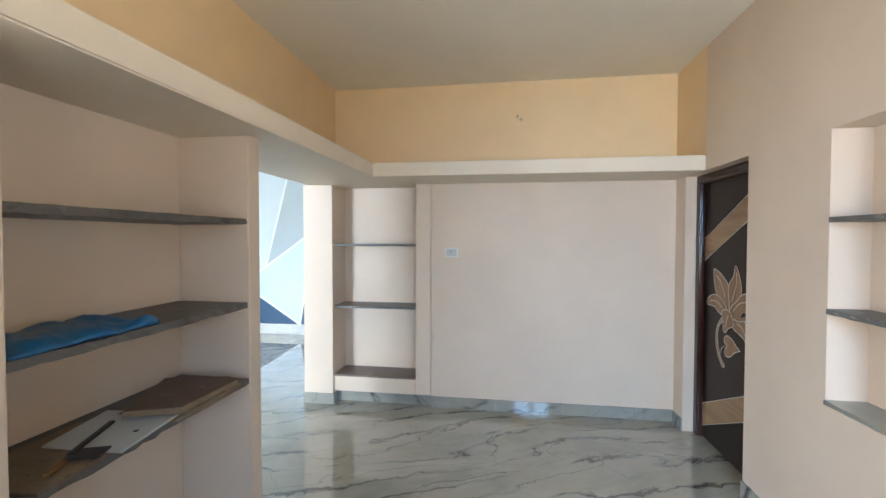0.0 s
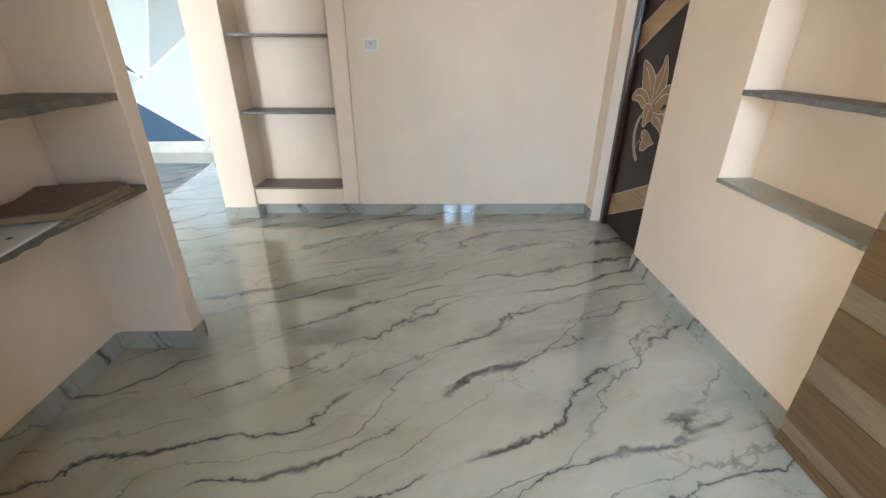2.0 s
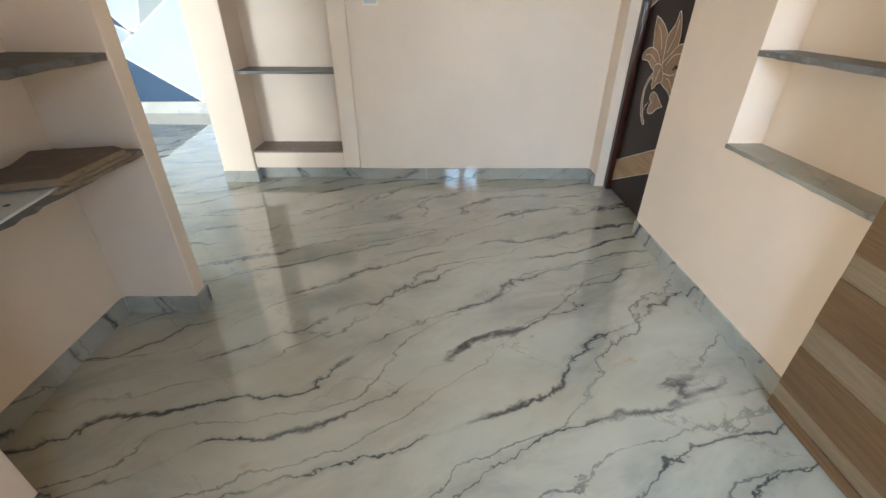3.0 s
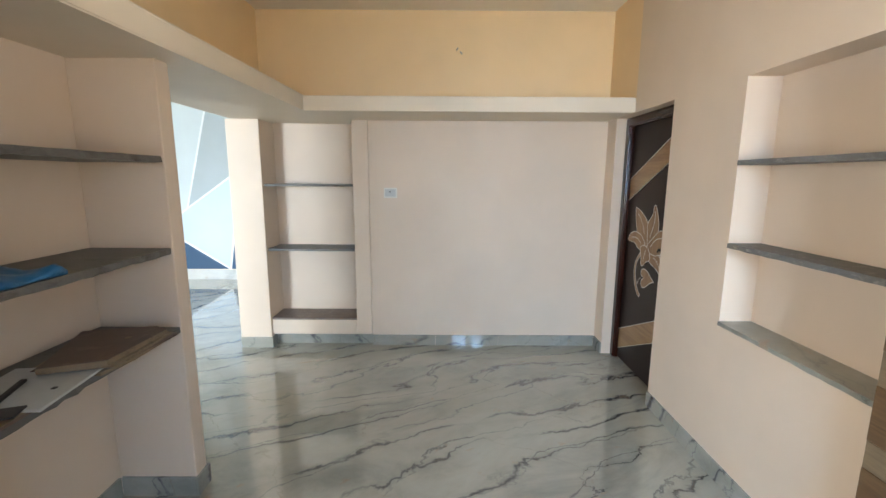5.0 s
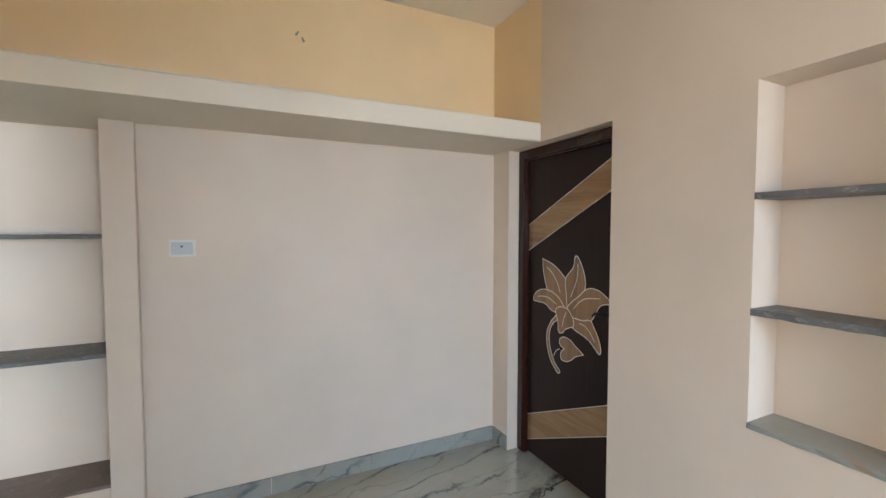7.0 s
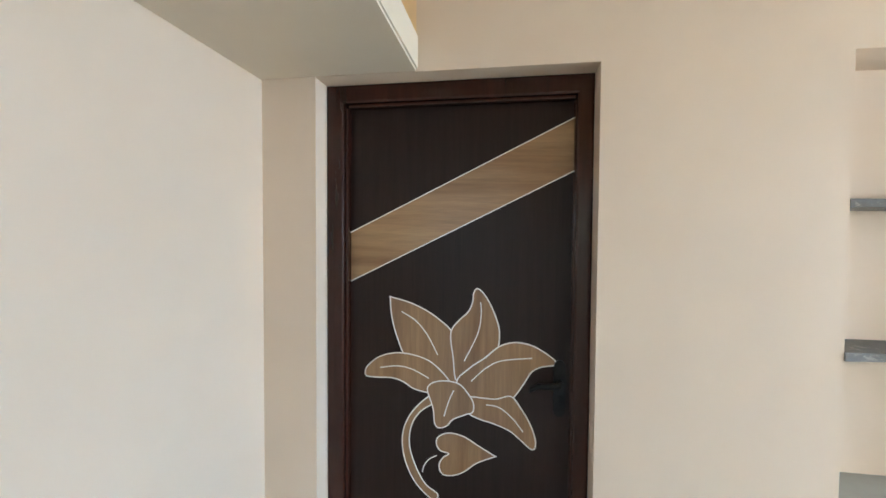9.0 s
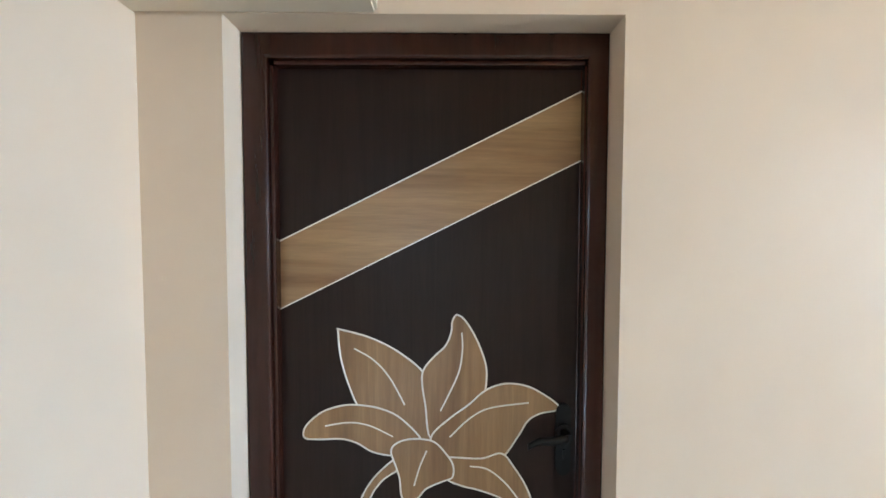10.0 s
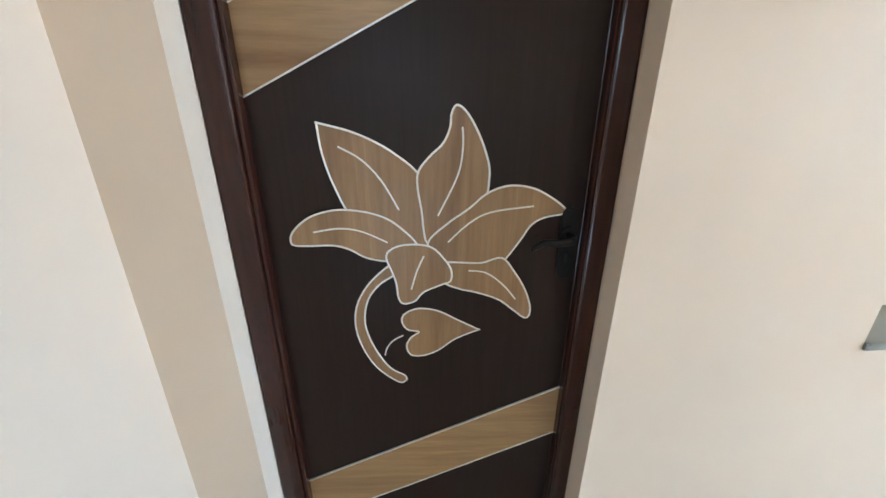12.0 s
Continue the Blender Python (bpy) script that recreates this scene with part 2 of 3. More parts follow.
def spline(points, closed, steps=6):
    """A smooth line through a few control points."""
    n, out = len(points), []
    p = [Vector((a, b, 0)) for a, b in points]
    for i in range(n if closed else n - 1):
        if closed:
            q = [p[(i + k - 1) % n] for k in range(4)]
        else:
            q = [p[max(0, min(n - 1, i + k - 1))] for k in range(4)]
        for s in range(steps):
            f = s / steps
            out.append(0.5 * (2 * q[1] + (q[2] - q[0]) * f + (2 * q[0] - 5 * q[1] + 4 * q[2] - q[3]) * f * f
                              + (3 * q[1] - q[0] - 3 * q[2] + q[3]) * f ** 3))
    if not closed:
        out.append(p[-1])
    return out


def upright(v, x, y0, z0):
    """From door-leaf millimetres (to the right, up) to the world."""
    return Vector((x, y0 - v.x / 1000, z0 + v.y / 1000))


def ribbon(line, closed, half, x0, x1, y0, z0):
    """A thin raised inlay along a line on the door's face."""
    bm = bmesh.new()
    n = len(line)
    rows = []
    for i, p in enumerate(line):
        a = line[(i - 1) % n] if closed else line[max(0, i - 1)]
        b = line[(i + 1) % n] if closed else line[min(n - 1, i + 1)]
        d = (b - a)
        d = d.normalized() if d.length > 1e-6 else Vector((1, 0, 0))
        s = Vector((-d.y, d.x, 0)) * half
        rows.append([bm.verts.new(upright(p + s, x0, y0, z0)), bm.verts.new(upright(p + s * 0.6, x1, y0, z0)),
                     bm.verts.new(upright(p - s * 0.6, x1, y0, z0)), bm.verts.new(upright(p - s, x0, y0, z0))])
    for i in range(n if closed else n - 1):
        a, b = rows[i], rows[(i + 1) % n]
        for k in range(3):
            bm.faces.new((a[k], a[k + 1], b[k + 1], b[k]))
    return bm


def prism(points, axis, a, b):
    """An outline in two dimensions pushed through from a to b along x or y."""
    bm = bmesh.new()
    place = (lambda u, w, d: (d, u, w)) if axis == "x" else (lambda u, w, d: (u, d, w)) if axis == "y" else (lambda u, w, d: (u, w, d))
    r0 = [bm.verts.new(place(u, w, a)) for u, w in points]
    r1 = [bm.verts.new(place(u, w, b)) for u, w in points]
    if len(points) > 8:
        for a3, b3, c3 in tessellate_polygon([[Vector((u, w, 0)) for u, w in points]]):
            bm.faces.new((r0[a3], r0[b3], r0[c3]))
            bm.faces.new((r1[c3], r1[b3], r1[a3]))
    else:
        bm.faces.new(r0)
        bm.faces.new(r1[::-1])
    for i in range(len(points)):
        j = (i + 1) % len(points)
        bm.faces.new((r0[i], r0[j], r1[j], r1[i]))
    return bm


# ---- structure ----
structure("floor", blocks((HX0 - 0.2, 2.4, -3.6, HY1 + 0.2, -0.12, 0.0)), M_FLOOR,
          "polished pale grey marble floor with slanting dark veins", "floor")
structure("ceiling", blocks((-1.56, XR + 0.3, YS - 0.15, YF + 0.4, ZC, ZC + 0.12)), M_CEIL, "plain off-white painted ceiling", "ceiling")
structure("ceiling_hall", blocks((HX0 - 0.2, -1.56, HY0 - 0.2, HY1 + 0.2, ZC, ZC + 0.12)), M_CEIL, "plain off-white ceiling of the hall", "ceiling")

WX = XR + 0.235
DY0, DY1 = 2.742, 3.626                  # doorway
NY0, NY1, NZ0, NZ1, NX = 0.93, 2.095, 0.845, 2.075, 1.912   # right niche
EY0, EY1 = -0.44, 0.39                    # doorway of the open plank door
structure("wall_east", blocks(
    (XR, WX, DY1, YF, 0, ZT), (XR, WX, YF, 4.15, ZL, ZT), (XR, WX, DY0, DY1, ZL, ZT), (XR, WX, NY1, DY0, 0, ZT),
    (XR, WX, NY0, NY1, 0, NZ0 - 0.02), (XR, WX, NY0, NY1, NZ1, ZT), (NX, WX, NY0, NY1, NZ0 - 0.02, NZ1),
    (XR, WX, EY1, NY0, 0, ZT), (XR, WX, YS, EY0, 0, ZT), (XR, WX, EY0, EY1, 2.06, ZT), (XR, WX, YS, 3.292, ZT, ZC)), M_PEACH, "smooth peach-painted wall with a shelf niche", "wall")
structure("wall_east_loft", blocks((XR, WX, 3.292, YF, ZT, ZC)), M_LOFT, "tan-painted end wall above the loft slab", "wall")
structure("wall_behind_door", blocks((WX + 0.1, WX + 0.2, DY0 - 0.3, DY1 + 0.4, 0, ZC)), M_PEACH, "plain wall behind the closed door", "wall")

NF = 3.772                                # front of the far niche's frame
structure("wall_north", blocks((-0.379, WX, YF, 4.15, 0, ZL), (-1.315, -0.379, 4.065, 4.15, 0.0, ZL), (-1.315, -0.379, 3.862, 4.065, 0.0, 0.12)),
          M_PEACH, "peach-painted wall under the loft slab", "wall")
structure("niche_frame", blocks((-0.52, -0.379, NF, 4.065, 0.12, ZL), (-1.315, -0.52, NF, 4.065, 0.12, 0.26), bevel=0.006),
          M_PEACH, "peach-painted frame round the built-in shelf niche", "wall")
structure("pillar", blocks((-1.605, -1.315, 3.745, 4.15, 0, ZL), bevel=0.008), M_PEACH, "peach-painted square pillar beside the passage", "pillar")
structure("wall_north_loft", blocks((-1.56, WX, YF, 4.15, ZT, ZC)), M_LOFT, "tan-painted wall above the loft slab", "wall")
structure("wall_west_loft", blocks((-1.56, -1.31, YS, YF, ZT, ZC)), M_LOFT, "tan-painted wall above the side loft", "wall")
VY0, VY1 = -1.28, 0.28
structure("wall_west", blocks((-1.56, XB, YS, VY0, 0, ZL), (-1.56, XB, VY1, 1.96, 0, ZL), (-1.56, XB, VY0, VY1, 0, 0.92)), M_PEACH, "peach-painted back wall of the shelf recess", "wall")
structure("partition_far", blocks((XB, XL, 1.868, 1.96, 0, ZL), bevel=0.006), M_PEACH, "peach-painted partition at the end of the shelf recess", "wall")
structure("partition_near", blocks((XB, XL, 0.72, 0.845, 0, ZL), bevel=0.006), M_PEACH, "peach-painted partition at the start of the shelf recess", "wall")

bm = bmesh.new()
outline = [(-1.56, YS), (-0.915, YS), (-0.772, 3.285), (XR, 3.285), (XR, 4.15), (-1.56, 4.15)]
lo = [bm.verts.new((x, y, ZL)) for x, y in outline]
hi = [bm.verts.new((x, y, ZT)) for x, y in outline]
bm.faces.new(lo[::-1]), bm.faces.new(hi)
for i in range(6):
    bm.faces.new((lo[i], lo[(i + 1) % 6], hi[(i + 1) % 6], hi[i]))
bmesh.ops.bevel(bm, geom=bm.edges[:], offset=0.007, segments=2, affect="EDGES")
structure("loft_slab", bm, M_LIP, "cream-painted concrete loft slab running round two sides", "loft")

# wall behind, with its window
WX0, WX1, WZ0, WZ1 = 0.50, 1.29, 1.0, 2.34
structure("wall_south", blocks((-1.56, WX0, YS - 0.15, YS, 0, ZC), (WX1, WX, YS - 0.15, YS, 0, ZC), (WX0, WX1, YS - 0.15, YS, 0, WZ0),
                               (WX0, WX1, YS - 0.15, YS, WZ1, ZC)), M_PEACH, "peach-painted wall with one window", "wall")


def window(name, a0, a1, z0, z1, panes, place, base, post=0.05):
    """Painted frame with upright panes; place turns (along, depth, up) spans into a block."""
    win = thing(name, base, "glazed window out of direct view, in a painted frame", "window", kind="structure")
    step = (a1 - a0 - 0.05) / panes
    half = (post - 0.05) / 2
    for b0, b1 in ((z0, z0 + 0.05), (z1 - 0.05, z1)):
        part("rail", blocks(place(a0, a1, 0.0, 0.05, b0, b1)), M_WINFRAME, win)
    for i in range(panes + 1):
        w = half if 0 < i < panes else 0.0
        part("stile", blocks(place(a0 + i * step - w, a0 + i * step + 0.05 + w, 0.0, 0.05, z0 + 0.05, z1 - 0.05)), M_WINFRAME, win)
    for i in range(panes):
        lo, hi = (half if i else 0.0), (half if i < panes - 1 else 0.0)
        pane = part("pane", blocks(place(a0 + i * step + 0.05 + lo, a0 + (i + 1) * step - hi, 0.022, 0.028, z0 + 0.05, z1 - 0.05)), M_GLASS, win)
        pane.visible_shadow = False


window("window_1", WX0, WX1, WZ0, WZ1, 2, lambda a, b, d0, d1, c, e: (a, b, YS - 0.1 + d0, YS - 0.1 + d1, c, e), (0.9, YS - 0.08, WZ0), 0.11)
# assumed, unseen window, only there to hold the west fill lamp
window("assumed_window_west", VY0, VY1, 0.92, ZL, 3, lambda a, b, d0, d1, c, e: (-1.50 + d0, -1.50 + d1, a, b, c, e), (-1.48, -0.5, 0.92))

# invented hall window, out of view, for the floor fill lamp
window("assumed_window_hall", 2.75, 5.05, 0.75, 2.35, 4, lambda a, b, d0, d1, c, e: (HX0 - 0.12 + d0, HX0 - 0.12 + d1, a, b, c, e), (HX0 - 0.1, 3.9, 0.75))

# hall beyond the passage
structure("wall_hall_north", blocks((HX0, -1.56, HY1, HY1 + 0.15, 0, ZC)), M_LIP, "hall wall painted with large triangles", "wall")
structure("wall_hall_west", blocks((HX0 - 0.15, HX0, HY0, 2.75, 0, ZC), (HX0 - 0.15, HX0, 5.05, HY1, 0, ZC), (HX0 - 0.15, HX0, 2.75, 5.05, 0, 0.75), (HX0 - 0.15, HX0, 2.75, 5.05, 2.35, ZC)), M_LIP, "unseen cream hall wall with an assumed wide window", "wall")
structure("wall_hall_east", blocks((-1.605, -1.30, 4.15, HY1, 0, ZC), (-2.0, -1.9, HY0, 0.55, 0, ZC), (-1.9, -1.56, 0.45, 0.55, 0, ZC)), M_LIP, "plain cream hall wall", "wall")
SX0, SX1 = -4.0, -2.3
structure("wall_hall_south", blocks((HX0, SX0, HY0 - 0.15, HY0, 0, ZC), (SX1, -1.9, HY0 - 0.15, HY0, 0, ZC), (SX0, SX1, HY0 - 0.15, HY0, 0, 0.6),
                                    (SX0, SX1, HY0 - 0.15, HY0, 2.3, ZC)), M_LIP, "unseen cream hall wall with an assumed wide window", "wall")
window("window_4", SX0, SX1, 0.6, 2.3, 3, lambda a, b, d0, d1, c, e: (a, b, HY0 - 0.08 + d0, HY0 - 0.08 + d1, c, e), (-3.15, HY0 - 0.06, 0.6))

# ---- painted triangles on the hall wall ----
M_T_PALE = paint("pale_grey_green_paint", (0.62, 0.67, 0.66))
M_T_GREY = paint("mid_grey_paint", (0.42, 0.46, 0.46))
M_T_BLUE = paint("light_blue_paint", (0.55, 0.64, 0.72))
M_T_MIST = paint("misty_grey_paint", (0.45, 0.51, 0.56))
M_T_NAVY = paint("navy_paint", (0.032, 0.075, 0.135))
M_LINE = paint("white_line_paint", (0.82, 0.83, 0.82))
YP = HY1 - 0.003
mural = thing("wall_mural", (-3.5, HY1, 0), "triangles painted grey, pale blue and navy with white dividing lines", "wall paint", kind="structure")
JN, JT, JV, JM = (-3.70, 1.03), (-3.60, 1.10), (-3.01, 0.165), (-4.016, 0.81)
JA, JW, JL, JB = (-3.10, 2.98), (-4.79, 2.17), (-5.5, 1.83), (-4.957, 0.15)
RC, RB = (-1.61, 2.50), (-2.92, 0.72)
for shape, m in (
        ([JL, JW, JA, (-5.5, 2.98)], M_T_GREY), ([JW, JN, JT, JA], M_T_PALE), ([JT, RC, (-1.61, 2.98), JA], M_T_GREY),
        ([JN, JW, JL], M_T_NAVY), ([JN, JL, (-5.5, 0.15), JB, JM], M_T_MIST),
        ([JM, JV, RB, (-1.61, 0.3), RC, JT, JN], M_T_BLUE), ([JM, JB, JV], M_T_NAVY), ([JV, (-1.61, 0.15), (-1.61, 0.3), RB], M_T_NAVY)):
    part("painted_panel", prism(shape, "y", HY1, YP), m, mural)
for a, b in ((JL, JA), (JW, JN), (JL, JN), (JB, RC), (JT, JA), (JM, JV), (JV, RB), (RB, (-1.61, 0.3))):
    va, vb = Vector((a[0], a[1])), Vector((b[0], b[1]))
    d = (vb - va).normalized()
    s = Vector((-d.y, d.x)) * 0.014
    part("white_line", prism([tuple(va + s), tuple(vb + s), tuple(vb - s), tuple(va - s)], "y", YP, YP - 0.003), M_LINE, mural)


# ---- marble skirting, tile by tile ----
def skirting(name, a, b, fixed, axis, out, height=0.1, material=None, length=0.6, z0=0.0):
    """A run from a to b along an axis; the tiles stand out from the wall at 'fixed' by 12 mm towards out."""
    run = thing(name, ((a + b) / 2, fixed, 0) if axis == "x" else (fixed, (a + b) / 2, 0), "polished grey veined marble skirting tiles", "skirting", kind="structure")
    p, q = sorted((fixed, fixed + 0.012 * out))
    s = a
    while s < b - 0.01:
        e = min(b, s + length)
        g = 0.001
        size = (s + g, e - g, p, q, z0, height) if axis == "x" else (p, q, s + g, e - g, z0, height)
        part("tile", blocks(size), material or M_SKIRT, run)
        s = e
    return run


skirting("skirting_north", -0.379, XR - 0.012, YF, "x", -1)
skirting("skirting_niche", -1.303, -0.379, 3.862, "x", -1)
skirting("skirting_east", EY1, DY0, XR, "y", -1, length=0.42)
skirting("skirting_east_near", YS, EY0, XR, "y", -1, length=0.42)
skirting("skirting_door_side", DY1, YF - 0.012, XR, "y", -1)
skirting("skirting_pillar", -1.605, -1.303, 3.745, "x", -1)
skirting("skirting_pillar_side", 3.745, 3.85, -1.315, "y", 1)
skirting("skirting_recess_back", 0.845, 1.856, XB, "y", 1)
skirting("skirting_recess_far", XB + 0.012, XL, 1.868, "x", -1)
skirting("skirting_partition_end", 1.856, 1.972, XL, "y", 1)
skirting("skirting_near_end", 0.72, 0.845, XL, "y", 1)
skirting("skirting_hall", HX0, -1.605, HY1 - 0.003, "x", -1, 0.15, M_SKIRT_DARK, 0.8)


# ---- shelves ----
def shelf(label, x0, x1, y0, y1, top, thick, material, group, rough=0.003):
    bm = bmesh.new()
    block(bm, x0, x1, y0, y1, top - thick, top)
    long_y = (y1 - y0) > (x1 - x0)
    bmesh.ops.subdivide_edges(bm, edges=[e for e in bm.edges if abs((e.verts[0].co - e.verts[1].co)[1 if long_y else 0]) > 0.3], cuts=24)
    rnd = random.Random(int(top * 1000))
    for v in bm.verts:
        if long_y and abs(v.co.x - (x1 if x1 < 0 else x0)) < 1e-4:
            v.co.x += rnd.uniform(-rough, rough)
            v.co.z += rnd.uniform(-rough / 2, rough / 2) if v.co.z < top - 0.01 else rnd.uniform(-rough / 4, 0)
        if not long_y and abs(v.co.y - y0) < 1e-4:
            v.co.y += rnd.uniform(-0.003, 0.003)
    ob = tagged(new("stone_shelf", mesh_of("stone_shelf", bm, material)), label, "shelf", group)
    return ob


for z in (1.672, 1.262, 0.886):
    shelf("rough-edged dark stone shelf built into the side recess", XB, XL - 0.008, 0.845, 1.868, z, 0.028, M_SHELF_ROUGH, "side recess shelves", 0.006)
for z in (1.678, 1.262):
    shelf("thin dark stone shelf in the wall niche", XR - 0.004, NX, NY0, NY1, z, 0.024, M_SHELF, "wall niche shelves")
shelf("grey-green marble sill of the wall niche", XR - 0.006, NX, NY0, NY1, NZ0, 0.02, M_SILL, "")
for z in (1.522, 0.934):
    shelf("thin dark stone shelf in the far niche", -1.315, -0.52, NF + 0.012, 4.065, z, 0.02, M_SHELF, "far niche shelves")
shelf("brown stone bottom shelf of the far niche", -1.315, -0.52, NF + 0.004, 4.065, 0.277, 0.017, M_SHELF_BROWN, "")

# ---- flower door ----
door = thing("door_1", (1.86, 3.18, 0), "closed dark brown door with walnut bands and an inlaid flower", "door", kind="structure")
FX, LX = 1.823, 1.866                    # face of the frame, face of the leaf
FRAME_OUT = {"jamb_far": [(DY1, 0), (DY1, 2.08), (DY1 - 0.062, 2.018), (DY1 - 0.062, 0)],
             "jamb_near": [(DY0, 0), (DY0, 2.08), (DY0 + 0.052, 2.018), (DY0 + 0.052, 0)],
             "head": [(DY0, 2.08), (DY1, 2.08), (DY1 - 0.062, 2.018), (DY0 + 0.052, 2.018)]}
for name, outline2 in FRAME_OUT.items():
    bm = prism(outline2, "x", FX, 1.93)
    bmesh.ops.bevel(bm, geom=[e for e in bm.edges if all(v.co.x < FX + 0.001 for v in e.verts)
                              and (e.verts[0].co.y - e.verts[1].co.y) * (e.verts[0].co.z - e.verts[1].co.z) == 0],
                    offset=0.008, segments=3, affect="EDGES", profile=0.5)
    part(name.split("_")[0], bm, M_FRAME, door, "polished red-brown door frame")
for size in ((FX + 0.012, LX, DY1 - 0.074, DY1 - 0.062, 0, 2.006), (FX + 0.012, LX, DY0 + 0.052, DY0 + 0.0545, 0, 2.006),
             (FX + 0.012, LX, DY0 + 0.0545, DY1 - 0.074, 2.006, 2.018)):
    part("bead", blocks(size, bevel=0.004), M_FRAME, door)
LY0, LY1 = DY0 + 0.054, DY1 - 0.064
leaf = part("leaf", blocks((LX, LX + 0.035, LY0, LY1, 0.008, 2.016), bevel=0.002), M_WENGE, door, "dark wenge laminate door leaf")
BY0, BY1 = LY0 + 0.001, LY1 - 0.010


def band(z_left_top, z_left_low, z_right_top, z_right_low):
    part("wood_band", prism([(BY1, z_left_top), (BY0, z_right_top), (BY0, z_right_low), (BY1, z_left_low)], "x", LX - 0.003, LX + 0.002), M_BAND, door, "slanting light walnut band")
    for a, b in ((z_left_top, z_right_top), (z_left_low, z_right_low)):
        part("silver_strip", prism([(BY1, a + 0.0018), (BY0, b + 0.0018), (BY0, b - 0.0018), (BY1, a - 0.0018)], "x", LX - 0.0055, LX), M_SILVER, door)


band(1.580, 1.408, 1.953, 1.782)
band(0.270, 0.090, 0.620, 0.448)

PETALS = {
    "stem": [(-80, -182), (-139, -234), (-176, -299), (-184, -368), (-167, -440), (-133, -502), (-80, -549), (-59, -546), (-60, -528), (-101, -499), (-139, -432), (-159, -359), (-150, -291), (-118, -242), (-72, -208)],
    "leaf": [(137, -382), (144, -380), (137, -377.5), (85, -349), (32, -320), (-19, -312), (-55, -328), (-62, -353), (-48, -376), (-18, -384), (-39, -401), (-52, -428), (-42, -457), (-10, -461), (32, -445), (78, -409)],
    "upper_left": [(-229, 149), (-231, 156), (-224, 154.5), (-158, 137), (-101, 112), (-56, 83), (-14, 46), (4, 0), (12, -69), (18, -125), (-20, -141), (-72, -94), (-120, -68), (-172, -54), (-206, 21), (-224, 91)],
    "top": [(75, 192), (63, 175), (60, 146), (45, 112), (14, 82), (-11, 49), (-14, 13), (-6, -41), (8, -129), (62, -97), (114, -58), (144, -16), (151, 32), (147, 71), (126, 127), (98, 175)],
    "right": [(8, -129), (53, -79), (106, -40), (141, -8), (177, 10), (216, 15), (264, 5), (313, -23), (337, -44), (331, -55), (290, -63), (258, -82), (233, -123), (190, -182), (138, -198), (40, -190)],
    "lower_right": [(36, -185), (60, -178), (138, -181), (191, -168), (225, -207), (255, -256), (273, -307), (272, -337), (258, -341), (226, -315), (187, -285), (127, -263), (90, -254), (45, -232)],
    "left": [(-319, -116), (-310, -92), (-273, -60), (-225, -43), (-180, -40), (-120, -50), (-68, -76), (-16, -134), (-60, -150), (-86, -172), (-141, -163), (-181, -140), (-220, -129), (-275, -130), (-311, -128)],
    "centre": [(-94, -164), (-85, -144), (-57, -131), (-16, -129), (19, -138), (46, -166), (65, -197), (64, -229), (40, -240), (-4, -260), (-26, -285), (-55, -293), (-68, -276), (-72, -235), (-81, -203)],
}
VEINS = {"upper_left": [(-188, 105), (-138, 75), (-96, 27), (-59, -42)], "top": [(87, 147), (89, 103), (78, 39), (33, -57)],
         "right": [(57, -125), (107, -77), (160, -49), (260, -35)], "lower_right": [(109, -202), (154, -209), (199, -244), (233, -286)],
         "left": [(-263, -95), (-203, -86), (-150, -94), (-89, -123)], "centre": [(-2, -159), (-20, -201), (-35, -252)],
         "leaf": [(-60, -395), (-88, -411), (-106, -436), (-112, -459)]}
CY, CZ = 3.18, 1.2
NAMES = {"centre": "flower_centre", "stem": "flower_stem", "leaf": "inlaid_leaf"}
for i, (kind, pts) in enumerate(PETALS.items()):
    line = spline(pts, True, 5)
    top = LX - 0.0012 - 0.0010 * max(0, i - 1)
    p = part(NAMES.get(kind, "petal"), prism([(CY - v.x / 1000, CZ + v.y / 1000) for v in line], "x", LX + 0.001, top), M_PETAL, door,
             "walnut laminate inlay edged in silver")
    part("silver_edge", ribbon(line, True, 2.5, top + 0.0002, top - 0.0008, CY, CZ), M_SILVER, p)
    if kind in VEINS:
        base_x = LX if kind == "leaf" else top
        part("silver_vein", ribbon(spline(VEINS[kind], False, 6), False, 2.3, base_x + 0.0002, base_x - 0.0008, CY, CZ), M_SILVER, p)

# lever handle on its plate
outline3 = [(2.831 + 0.019 * math.cos(a), 1.142 + 0.022 * math.sin(a)) for a in (i * math.pi / 8 for i in range(9))]
outline3 += [(2.831 + 0.019 * math.cos(a), 0.998 + 0.022 * math.sin(a)) for a in (math.pi + i * math.pi / 8 for i in range(9))]
bm = prism(outline3, "x", LX + 0.001, LX - 0.009)
handle = part("handle_plate", bm, M_BLACK, door, "black iron handle plate")
bm = bmesh.new()
prev = None
for k in range(15):
    f = k / 14
    y = 2.832 + 0.098 * f
    z = 1.094 - 0.004 * math.sin(f * 3.1) - 0.022 * max(0, f - 0.72) / 0.28
    x = LX - 0.048 - 0.008 * math.sin(f * math.pi)
    r = 0.0115 - 0.003 * f
    ring = [bm.verts.new((x + r * 0.7 * math.cos(a), y, z + r * math.sin(a))) for a in (i * math.pi / 5 for i in range(10))]
    if prev:
        for i in range(10):
            bm.faces.new((prev[i], prev[(i + 1) % 10], ring[(i + 1) % 10], ring[i]))
    else:
        bm.faces.new(ring)
    prev = ring
bm.faces.new(prev[::-1])
part("lever", bm, M_BLACK, handle, smooth=True)
bm = bmesh.new()
